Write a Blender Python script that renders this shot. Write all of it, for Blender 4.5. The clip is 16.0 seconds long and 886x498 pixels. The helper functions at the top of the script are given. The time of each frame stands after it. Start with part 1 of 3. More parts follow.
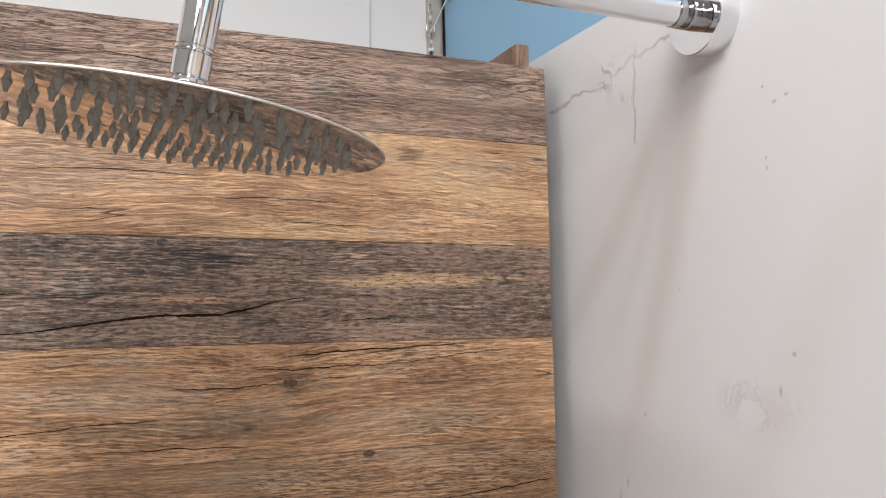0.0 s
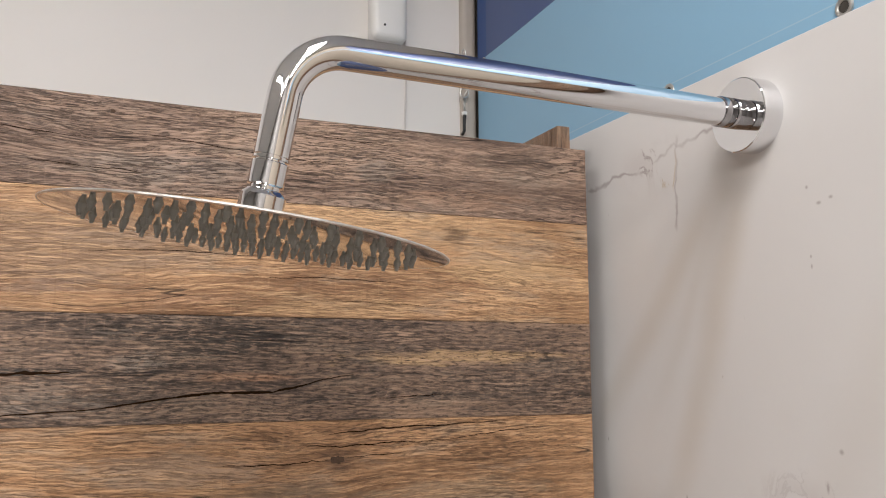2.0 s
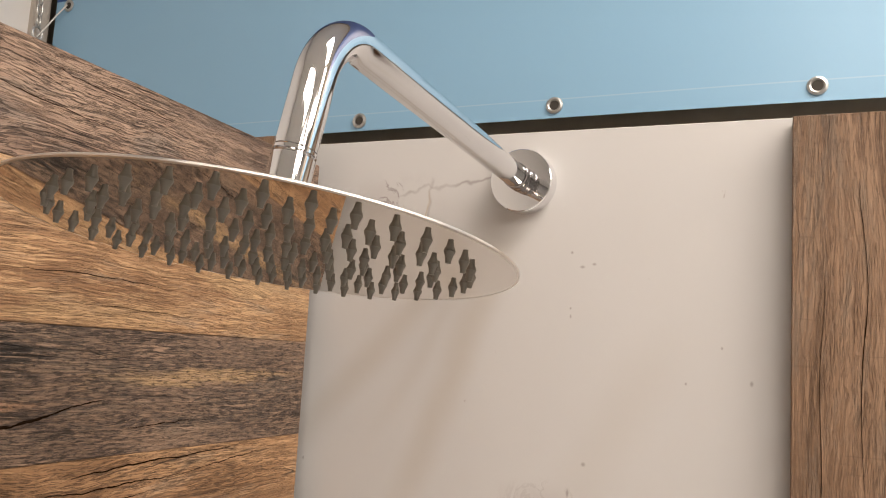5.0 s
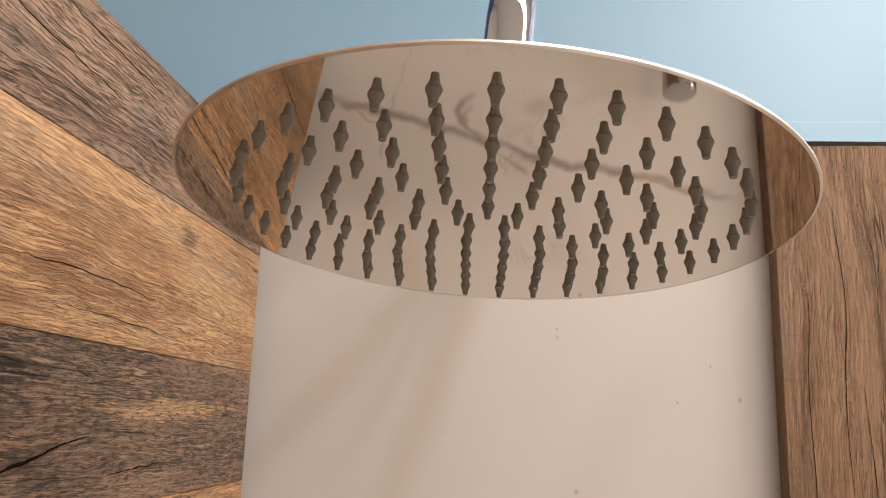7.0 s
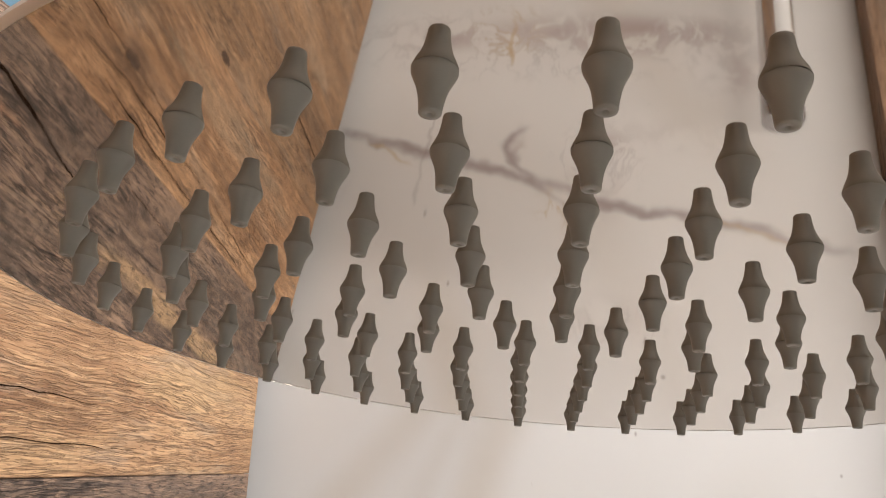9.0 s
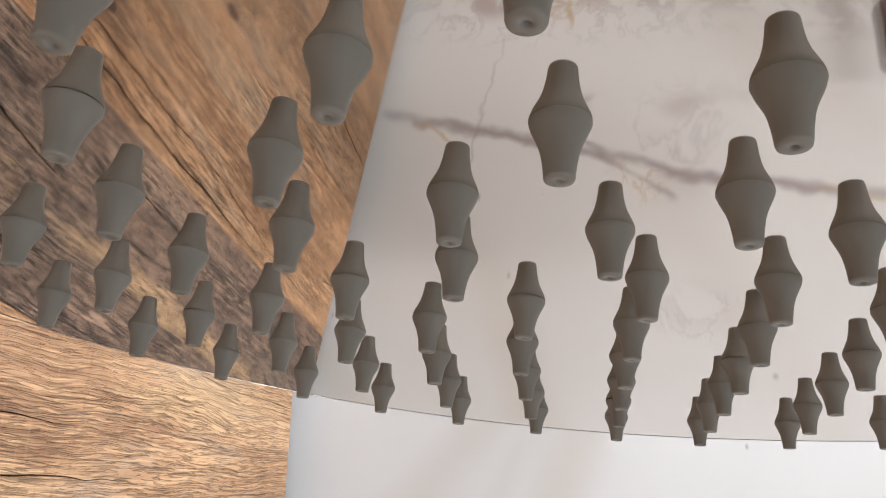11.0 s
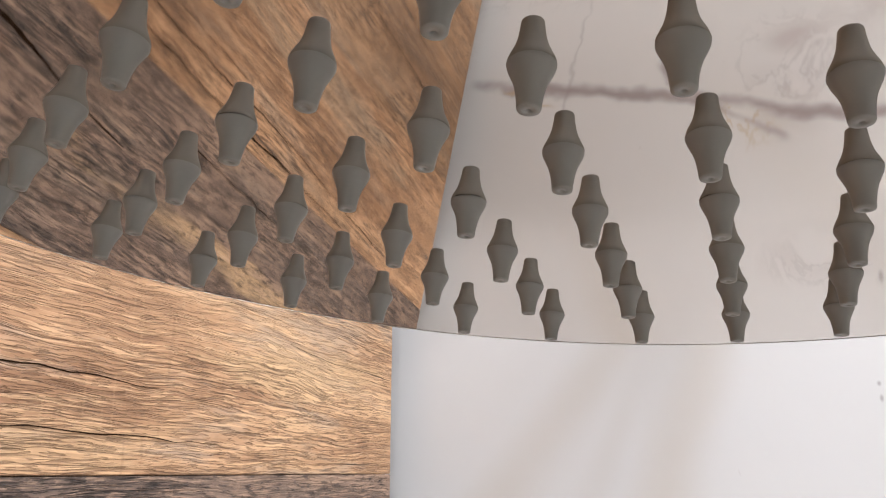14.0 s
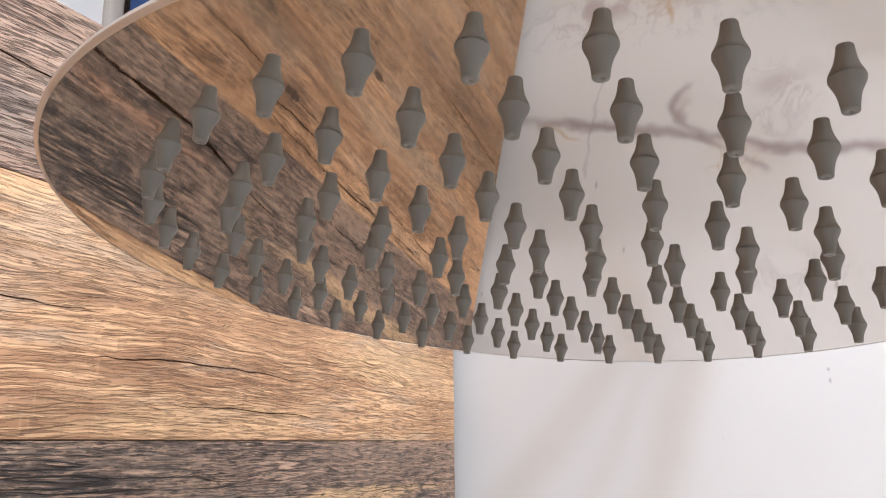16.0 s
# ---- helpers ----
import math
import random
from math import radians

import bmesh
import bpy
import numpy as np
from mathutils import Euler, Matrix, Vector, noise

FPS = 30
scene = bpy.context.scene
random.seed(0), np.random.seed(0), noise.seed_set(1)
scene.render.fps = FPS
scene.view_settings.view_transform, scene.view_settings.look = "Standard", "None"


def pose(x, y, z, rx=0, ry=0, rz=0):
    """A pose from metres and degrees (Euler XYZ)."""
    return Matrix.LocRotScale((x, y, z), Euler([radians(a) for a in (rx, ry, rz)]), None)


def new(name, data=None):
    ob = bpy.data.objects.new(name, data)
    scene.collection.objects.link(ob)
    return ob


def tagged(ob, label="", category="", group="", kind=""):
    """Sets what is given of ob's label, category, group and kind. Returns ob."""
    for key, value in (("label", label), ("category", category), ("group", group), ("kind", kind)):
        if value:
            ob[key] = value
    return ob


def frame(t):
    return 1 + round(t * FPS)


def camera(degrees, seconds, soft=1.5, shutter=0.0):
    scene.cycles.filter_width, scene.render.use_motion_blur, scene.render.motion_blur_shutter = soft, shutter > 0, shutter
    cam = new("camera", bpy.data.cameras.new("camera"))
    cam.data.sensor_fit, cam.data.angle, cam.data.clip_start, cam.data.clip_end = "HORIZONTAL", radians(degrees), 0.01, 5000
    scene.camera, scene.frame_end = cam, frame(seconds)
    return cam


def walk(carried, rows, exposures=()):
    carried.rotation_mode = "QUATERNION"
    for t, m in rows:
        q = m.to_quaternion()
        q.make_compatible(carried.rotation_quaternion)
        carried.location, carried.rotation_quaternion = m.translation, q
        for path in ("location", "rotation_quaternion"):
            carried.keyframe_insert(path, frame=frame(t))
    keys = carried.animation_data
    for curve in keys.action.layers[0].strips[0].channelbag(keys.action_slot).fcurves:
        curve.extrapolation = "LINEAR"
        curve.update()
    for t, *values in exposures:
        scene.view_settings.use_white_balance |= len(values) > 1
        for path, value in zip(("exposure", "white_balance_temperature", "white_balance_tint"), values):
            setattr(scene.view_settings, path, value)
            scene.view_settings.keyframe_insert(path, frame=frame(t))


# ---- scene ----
cam = camera(59.86, 16.0, soft=1.1)
PATH = [
    (0, -0.4120, -0.7179, 1.9609, 93.235, 1.354, -21.850),
    (0.5, -0.4263, -0.7248, 1.9951, 94.577, 0.910, -19.609),
    (1, -0.4318, -0.7292, 2.0039, 95.317, 0.721, -18.627),
    (1.5, -0.4364, -0.7304, 2.0019, 95.987, 0.532, -18.834),
    (2, -0.4470, -0.7299, 2.0002, 96.118, 0.395, -20.732),
    (2.5, -0.4919, -0.7263, 2.0041, 95.964, 0.089, -24.799),
    (3, -0.5716, -0.6719, 2.0076, 96.137, -0.548, -31.973),
    (3.5, -0.6602, -0.5889, 2.0182, 95.831, -1.230, -39.900),
    (4, -0.7077, -0.5113, 2.0247, 95.424, -2.116, -48.973),
    (4.5, -0.7037, -0.4977, 2.0259, 95.611, -2.937, -58.064),
    (7, -0.6977, -0.2458, 1.9851, 101.305, -1.871, -84.511),
    (7.5, -0.6663, -0.2392, 1.9889, 102.746, -2.095, -83.588),
    (8, -0.6246, -0.2370, 2.0143, 103.452, -2.431, -82.520),
    (10.5, -0.4951, -0.2283, 2.0420, 104.858, -1.751, -77.443),
    (11, -0.4724, -0.2226, 2.0382, 105.049, -1.395, -75.759),
    (11.5, -0.4501, -0.2186, 2.0317, 105.114, -1.053, -74.063),
    (12, -0.4305, -0.2212, 2.0274, 105.250, -1.094, -72.223),
    (12.5, -0.4129, -0.2193, 2.0220, 105.018, -0.752, -70.197),
    (13, -0.4058, -0.2231, 2.0189, 104.740, -0.377, -68.471),
    (13.5, -0.4224, -0.2341, 2.0195, 104.677, -0.121, -66.637),
    (14, -0.4465, -0.2461, 2.0211, 104.718, 0.085, -64.904),
    (14.5, -0.4685, -0.2636, 2.0220, 104.427, 0.074, -63.333),
    (15, -0.5013, -0.2727, 2.0192, 104.129, 0.499, -62.434),
    (15.5, -0.5440, -0.2805, 2.0219, 103.517, 0.580, -62.123),
    (16, -0.5773, -0.3007, 2.0203, 102.858, 0.500, -61.671),
]
EXPOSURES = [(0.0, 0.28, 6150, 11), (1.5, 0.02, 6450, 12), (3.5, 0.02, 6800, 12), (4.5, 0.06, 7150, 13), (7.0, 0.04, 7800, 19), (7.5, 0.08, 7300, 16), (8.2, 0.22, 7000, 13),
             (10.3, 0.68, 5950, 9), (13.0, 0.62, 6000, 10), (16.0, 0.70, 5950, 12)]
walk(cam, [(r[0], pose(*r[1:])) for r in PATH], EXPOSURES)

# ---------------------------------------------------------------- world and light
world = bpy.data.worlds.new("hall")
scene.world = world
world.use_nodes = True
world.node_tree.nodes["Background"].inputs["Color"].default_value = (0.9, 0.95, 1.0, 1)
world.node_tree.nodes["Background"].inputs["Strength"].default_value = 0.05
LAMP_WATTS = 32.0
LAMP_SPOTS = [(-0.5, -1.4), (-0.5, -3.2), (-1.9, -1.2), (-1.9, -3.2), (-1.2, -3.6)]
CEILING_Z = 3.3

# ---------------------------------------------------------------- places, in metres
MARBLE_X = 0.0253            # face of the marble slab
MARBLE_TOP = 2.2315
PANEL_TOP = 2.2              # top of the plank-clad wall at x = 0
PANEL_SLOPE = -0.0225        # the planks rise a little towards -x
BOARD_Y = -0.4735            # inner side of the upright board
HEAD = Vector((-0.3866, -0.2319, 2.0615))
UP = Vector((0.13457, -0.03190, 0.99039)).normalized()
HEAD_R = 0.1251


# ---------------------------------------------------------------- helpers
def part(name, bm, material, parent=None, label="", smooth=False):
    """Links a bmesh as one mesh object, under a thing where one is given."""
    me = bpy.data.meshes.new(name)
    for e in bm.edges:
        if len(e.link_faces) == 2 and e.calc_face_angle(0.0) > 0.5:
            e.smooth = False
    bm.to_mesh(me)
    bm.free()
    if smooth:
        for p in me.polygons:
            p.use_smooth = True
    me.materials.append(material)
    ob = new(name, me)
    if parent is not None:
        ob.parent = parent
    if label:
        tagged(ob, label)
    return ob


def thing(name, at, label, category, group="", kind=""):
    e = new(name)
    e.location = at
    e.empty_display_size = 0.05
    return tagged(e, label, category, group, kind)


def box(bm, lo, hi, bevel=0.0, seg=2):
    """A box from corner to corner, with its edges rounded."""
    r = bmesh.ops.create_cube(bm, size=1.0)
    lo, hi = Vector(lo), Vector(hi)
    bmesh.ops.transform(bm, matrix=Matrix.Translation((lo + hi) / 2) @ Matrix.Diagonal((*(hi - lo), 1)), verts=r["verts"])
    if bevel:
        edges = list({e for v in r["verts"] for e in v.link_edges})
        bmesh.ops.bevel(bm, geom=edges, offset=bevel, segments=seg, affect="EDGES", profile=0.5)
    return bm


def lathe(bm, profile, seg=48, m=None):
    """Turns (radius, height) pairs round the z axis."""
    m = m or Matrix.Identity(4)
    rings = []
    for r, h in profile:
        if r < 1e-6:
            rings.append([bm.verts.new(m @ Vector((0, 0, h)))])
        else:
            rings.append([bm.verts.new(m @ Vector((r * math.cos(a), r * math.sin(a), h))) for a in (2 * math.pi * i / seg for i in range(seg))])
    for a, b in zip(rings, rings[1:]):
        for i in range(seg):
            j = (i + 1) % seg
            if len(a) == 1 and len(b) == 1:
                continue
            if len(a) == 1:
                bm.faces.new((a[0], b[i], b[j]))
            elif len(b) == 1:
                bm.faces.new((a[i], b[0], a[j]))
            else:
                bm.faces.new((a[i], b[i], b[j], a[j]))
    bmesh.ops.recalc_face_normals(bm, faces=bm.faces)
    return bm


def tube(bm, points, radius, seg=32, caps=True):
    """Sweeps a circle along points."""
    pts = [Vector(p) for p in points]
    side = None
    rings = []
    for i, p in enumerate(pts):
        d = (pts[min(i + 1, len(pts) - 1)] - pts[max(i - 1, 0)]).normalized()
        if side is None:
            side = d.orthogonal().normalized()
        side = (side - d * side.dot(d)).normalized()
        other = d.cross(side)
        rad = radius[i] if isinstance(radius, (list, tuple)) else radius
        rings.append([bm.verts.new(p + rad * (math.cos(a) * side + math.sin(a) * other)) for a in (2 * math.pi * k / seg for k in range(seg))])
    for a, b in zip(rings, rings[1:]):
        for k in range(seg):
            bm.faces.new((a[k], a[(k + 1) % seg], b[(k + 1) % seg], b[k]))
    if caps:
        bm.faces.new(list(reversed(rings[0])))
        bm.faces.new(rings[-1])
    bmesh.ops.recalc_face_normals(bm, faces=bm.faces)
    return bm


def frame_at(origin, axis):
    """A pose whose z axis lies along axis."""
    return Matrix.Translation(origin) @ Vector(axis).to_track_quat("Z", "Y").to_matrix().to_4x4()


# ---------------------------------------------------------------- materials
class Nodes:
    """A short way to write a node material."""

    def __init__(self, name, rough=0.5, metal=0.0):
        self.mat = bpy.data.materials.new(name)
        self.mat.use_nodes = True
        self.t = self.mat.node_tree
        self.b = self.t.nodes["Principled BSDF"]
        self.b.inputs["Roughness"].default_value = rough
        self.b.inputs["Metallic"].default_value = metal

    def put(self, socket, v):
        if hasattr(v, "is_linked"):
            self.t.links.new(v, socket)
        else:
            socket.default_value = v

    def math(self, op, a, b=0.0, clamp=False):
        node = self.t.nodes.new("ShaderNodeMath")
        node.operation, node.use_clamp = op, clamp
        self.put(node.inputs[0], a)
        self.put(node.inputs[1], b)
        return node.outputs[0]

    def place(self):
        return self.t.nodes.new("ShaderNodeNewGeometry").outputs["Position"]

    def mapped(self, vec, scale, shift=(0, 0, 0), turn=(0, 0, 0)):
        node = self.t.nodes.new("ShaderNodeMapping")
        self.t.links.new(vec, node.inputs["Vector"])
        self.put(node.inputs["Location"], shift)
        self.put(node.inputs["Rotation"], turn)
        self.put(node.inputs["Scale"], scale)
        return node.outputs["Vector"]

    def noise(self, vec, scale, detail=4.0, rough=0.55, distort=0.0):
        node = self.t.nodes.new("ShaderNodeTexNoise")
        self.t.links.new(vec, node.inputs["Vector"])
        for k, v in (("Scale", scale), ("Detail", detail), ("Roughness", rough), ("Distortion", distort)):
            node.inputs[k].default_value = v
        return node.outputs["Fac"]

    def ramp(self, fac, stops):
        node = self.t.nodes.new("ShaderNodeValToRGB")
        self.t.links.new(fac, node.inputs["Fac"])
        e = node.color_ramp.elements
        e[0].position, e[0].color = stops[0][0], (*stops[0][1], 1)
        e[1].position, e[1].color = stops[-1][0], (*stops[-1][1], 1)
        for p, c in stops[1:-1]:
            e.new(p).color = (*c, 1)
        return node.outputs["Color"]

    def level(self, fac, lo, hi, a=0.0, b=1.0):
        node = self.t.nodes.new("ShaderNodeMapRange")
        node.interpolation_type = "SMOOTHSTEP"
        self.put(node.inputs["Value"], fac)
        for k, v in (("From Min", lo), ("From Max", hi), ("To Min", a), ("To Max", b)):
            node.inputs[k].default_value = v
        return node.outputs["Result"]

    def mix(self, fac, a, b, how="MIX"):
        node = self.t.nodes.new("ShaderNodeMix")
        node.data_type, node.blend_type = "RGBA", how
        self.put(node.inputs[0], fac)
        self.put(node.inputs[6], (*a, 1) if isinstance(a, tuple) else a)
        self.put(node.inputs[7], (*b, 1) if isinstance(b, tuple) else b)
        return node.outputs[2]

    def color(self, v):
        self.put(self.b.inputs["Base Color"], (*v, 1) if isinstance(v, tuple) else v)
        return self

    def bump(self, height, strength, distance):
        node = self.t.nodes.new("ShaderNodeBump")
        node.inputs["Strength"].default_value, node.inputs["Distance"].default_value = strength, distance
        self.t.links.new(height, node.inputs["Height"])
        self.t.links.new(node.outputs["Normal"], self.b.inputs["Normal"])
        return self


def plain(name, rgb, rough=0.5, metal=0.0, vary=0.06, scale=30.0, bump=0.0):
    m = Nodes(name, rough, metal)
    f = m.noise(m.place(), scale, 5.0)
    m.color(m.mix(f, tuple(c * (1 - vary) for c in rgb), tuple(min(1, c * (1 + vary)) for c in rgb)))
    if bump:
        m.bump(m.noise(m.place(), scale * 6, 3.0), bump, 0.001)
    return m.mat


def oak(name, dark, mid, light, along="x", stains=(), wave=0.03, pores=1.0, rough_grain=0.35):
    """Rustic oak print: wavy fibres, dark pores, smoky patches, saw marks, hair cracks and stains at their own places."""
    m = Nodes(name, 0.5)
    m.b.inputs["Specular IOR Level"].default_value = 0.35
    place = m.t.nodes.new("ShaderNodeSeparateXYZ")
    m.t.links.new(m.place(), place.inputs[0])
    level_z = m.math("SUBTRACT", place.outputs[2], m.math("MULTIPLY", place.outputs[0], PANEL_SLOPE)) if along == "x" else place.outputs[2]
    rnd = m.t.nodes.new("ShaderNodeObjectInfo").outputs["Random"]
    moved = m.t.nodes.new("ShaderNodeCombineXYZ")
    m.put(moved.inputs[0], m.math("ADD", place.outputs[0], m.math("MULTIPLY", rnd, 7.0)))
    m.put(moved.inputs[1], m.math("ADD", place.outputs[1], m.math("MULTIPLY", rnd, 3.0)))
    m.put(moved.inputs[2], m.math("ADD", level_z, m.math("MULTIPLY", rnd, 11.0)))
    p = moved.outputs[0]
    s = (lambda a, b: (a, b, b)) if along == "x" else (lambda a, b: (b, b, a))
    # slow and quick waviness of the fibres
    wob = m.math("SUBTRACT", m.noise(m.mapped(p, s(3.0, 9.0)), 1.0, 2.0), 0.5)
    jit = m.math("SUBTRACT", m.noise(m.mapped(p, s(26.0, 60.0)), 1.0, 2.0), 0.5)
    bent = m.t.nodes.new("ShaderNodeCombineXYZ")
    m.put(bent.inputs[2 if along == "x" else 1], m.math("ADD", m.math("MULTIPLY", wob, wave), m.math("MULTIPLY", jit, 0.0045)))
    add = m.t.nodes.new("ShaderNodeVectorMath")
    add.operation = "ADD"
    m.t.links.new(p, add.inputs[0])
    m.t.links.new(bent.outputs[0], add.inputs[1])
    q = add.outputs[0]
    broad = m.noise(m.mapped(q, s(2.6, 16.0)), 1.0, 4.0, 0.6)
    patch = m.noise(m.mapped(q, s(8.0, 44.0), (4.0, 8.0, 2.0)), 1.0, 5.0, 0.68)
    streak = m.noise(m.mapped(q, s(7.0, 120.0)), 1.0, 4.0, 0.65)
    ridge = m.math("ABSOLUTE", m.math("SUBTRACT", m.noise(m.mapped(q, s(7.0, 215.0)), 1.0, 2.0, 0.5), 0.5))
    ridge2 = m.math("ABSOLUTE", m.math("SUBTRACT", m.noise(m.mapped(q, s(17.0, 450.0), (6.0, 3.0, 8.0)), 1.0, 2.0, 0.55), 0.5))
    lines = m.math("MAXIMUM", m.level(ridge, 0.002, 0.020, 1.0, 0.0), m.level(ridge2, 0.003, 0.026, 0.85, 0.0))
    fine = m.noise(m.mapped(q, s(85.0, 1050.0), (1.0, 5.0, 3.0)), 1.0, 2.0, 0.6)
    pale = m.noise(m.mapped(q, s(26.0, 620.0), (7.0, 2.0, 9.0)), 1.0, 3.0, 0.6)
    cross = m.noise(m.mapped(q, s(240.0, 20.0)), 1.0, 3.0, 0.6)
    dense = m.level(m.noise(m.mapped(p, s(6.0, 20.0), (2.0, 6.0, 1.0)), 1.0, 3.0), 0.36, 0.62, 0.30, 1.0)
    tone = m.math("ADD", m.math("MULTIPLY", broad, 0.5), m.math("ADD", m.math("MULTIPLY", streak, 0.28), m.math("MULTIPLY", patch, 0.30)))
    col = m.ramp(tone, [(0.44, dark), (0.535, mid), (0.635, light)])
    grey = sum(mid) / 3
    col = m.mix(m.level(patch, 0.50, 0.64, 0.0, 0.40), col, (grey * 1.08, grey * 0.92, grey * 0.76))
    # stains: x, z, half width, half height, colour, amount
    rag = m.math("SUBTRACT", m.noise(m.mapped(q, s(22.0, 110.0), (5.0, 1.0, 4.0)), 1.0, 4.0, 0.65), 0.5)
    for cx, cz, rx, rz, rgb, amount in stains:
        a = m.math("POWER", m.math("DIVIDE", m.math("ABSOLUTE", m.math("SUBTRACT", place.outputs[0], cx)), rx), 2.0)
        b = m.math("POWER", m.math("DIVIDE", m.math("ABSOLUTE", m.math("SUBTRACT", place.outputs[2], cz)), rz), 2.0)
        reach = m.math("ADD", m.math("SQRT", m.math("ADD", a, b)), m.math("MULTIPLY", rag, 2.6))
        col = m.mix(m.level(reach, 0.35, 1.05, amount, 0.0), col, rgb)
    col = m.mix(m.level(pale, 0.53, 0.62, 0.0, 0.45), col, tuple(min(1.0, c * 1.25) for c in light))
    col = m.mix(m.math("MULTIPLY", m.level(lines, 0.0, 1.0, 0.0, 0.82 * pores), dense), col, tuple(c * 0.36 for c in dark))
    col = m.mix(m.math("MULTIPLY", m.level(fine, 0.53, 0.575, 0.0, 0.72 * pores), dense), col, tuple(c * 0.32 for c in dark))
    scaly = m.noise(m.mapped(q, s(95.0, 430.0), (8.0, 4.0, 6.0)), 1.0, 4.0, 0.68)
    col = m.mix(m.level(scaly, 0.53, 0.62, 0.0, 0.75 * rough_grain), col, tuple(c * 0.34 for c in dark))
    col = m.mix(m.level(scaly, 0.46, 0.36, 0.0, 0.50 * rough_grain), col, tuple(min(1.0, c * 1.15) for c in light))
    col = m.mix(m.level(cross, 0.62, 0.70, 0.0, 0.16), col, tuple(c * 0.9 for c in light))
    col = m.mix(m.level(cross, 0.36, 0.30, 0.0, 0.22), col, tuple(c * 0.7 for c in dark))
    crack = m.noise(m.mapped(q, s(1.9, 34.0), (3.1, 1.7, 0.4)), 1.0, 4.0, 0.55)
    line = m.math("ABSOLUTE", m.math("SUBTRACT", crack, 0.5))
    gate = m.level(m.noise(m.mapped(p, s(5.0, 16.0), (9.0, 2.0, 5.0)), 1.0, 2.0), 0.53, 0.60)
    hair = m.math("MULTIPLY", m.level(line, 0.0, 0.010, 1.0, 0.0), gate)
    col = m.mix(m.math("MULTIPLY", hair, 0.85), col, (0.014, 0.010, 0.008))
    m.color(col)
    m.put(m.b.inputs["Roughness"], m.level(streak, 0.35, 0.65, 0.45, 0.62))
    h = m.math("SUBTRACT", m.math("SUBTRACT", streak, m.math("ADD", m.level(fine, 0.53, 0.60), lines)), m.math("MULTIPLY", hair, 2.0))
    m.bump(h, 0.8, 0.0006)
    return m.mat


SMOKED = ((0.130, 0.083, 0.061), (0.245, 0.160, 0.118), (0.39, 0.265, 0.192))
HONEY = ((0.265, 0.140, 0.074), (0.445, 0.258, 0.138), (0.60, 0.378, 0.210))
UMBER, SOOT, GOLD, ROSE, ASH = (0.085, 0.055, 0.041), (0.045, 0.040, 0.036), (0.50, 0.325, 0.175), (0.36, 0.20, 0.12), (0.25, 0.205, 0.17)
OAK_TOP = oak("oak_smoked_wavy", *SMOKED, wave=0.045, pores=1.0, rough_grain=0.15, stains=(
    (-0.075, 2.181, 0.070, 0.012, UMBER, 0.7), (-0.16, 2.135, 0.10, 0.012, ROSE, 0.35), (-0.24, 2.160, 0.03, 0.02, ASH, 0.6), (-0.43, 2.150, 0.12, 0.02, ASH, 0.5)))
OAK_HONEY = oak("oak_honey", *HONEY, pores=0.62, rough_grain=0.2, stains=(
    (-0.157, 2.099, 0.020, 0.014, (0.13, 0.078, 0.045), 0.8), (-0.528, 2.049, 0.035, 0.018, (0.30, 0.20, 0.15), 0.6), (-0.45, 2.095, 0.10, 0.012, (0.19, 0.12, 0.08), 0.6),
    (-0.10, 2.062, 0.10, 0.015, GOLD, 0.7), (-0.30, 2.025, 0.14, 0.013, GOLD, 0.5), (-0.42, 2.03, 0.07, 0.01, ROSE, 0.5), (-0.52, 2.075, 0.15, 0.045, (0.27, 0.175, 0.115), 0.7), (-0.33, 2.09, 0.07, 0.012, (0.30, 0.19, 0.12), 0.5)))
OAK_CHARRED = oak("oak_charred", (0.082, 0.057, 0.045), (0.178, 0.119, 0.088), (0.36, 0.235, 0.160), wave=0.025, rough_grain=1.0, stains=(
    (-0.370, 1.991, 0.085, 0.020, SOOT, 0.75), (-0.150, 1.974, 0.150, 0.0085, GOLD, 0.85), (-0.360, 1.959, 0.050, 0.006, ROSE, 0.9), (-0.178, 1.937, 0.022, 0.005, SOOT, 0.9),
    (-0.052, 1.970, 0.020, 0.004, SOOT, 0.9), (-0.458, 1.975, 0.03, 0.009, ASH, 0.7), (-0.551, 1.968, 0.05, 0.006, SOOT, 0.9), (-0.54, 1.945, 0.07, 0.02, ASH, 0.5), (-0.09, 1.943, 0.1, 0.015, (0.10, 0.075, 0.062), 0.6)))
OAK_KNOTTY = oak("oak_knotty", (0.200, 0.105, 0.053), (0.365, 0.200, 0.103), (0.53, 0.318, 0.174), wave=0.04, pores=0.85, stains=(
    (-0.276, 1.880, 0.022, 0.012, (0.15, 0.085, 0.05), 0.75), (-0.43, 1.880, 0.09, 0.02, ASH, 0.45), (-0.15, 1.840, 0.12, 0.02, (0.30, 0.215, 0.14), 0.6), (-0.36, 1.846, 0.12, 0.015, (0.14, 0.10, 0.065), 0.6)))
OAK_DARK = oak("oak_smoked", *SMOKED)
OAK_LIGHT = oak("oak_tawny", (0.165, 0.090, 0.046), (0.275, 0.155, 0.081), (0.40, 0.245, 0.138))
OAK_BOARD = oak("oak_board", (0.13, 0.074, 0.043), (0.235, 0.138, 0.084), (0.32, 0.20, 0.128), along="z", pores=0.5, rough_grain=0.15)


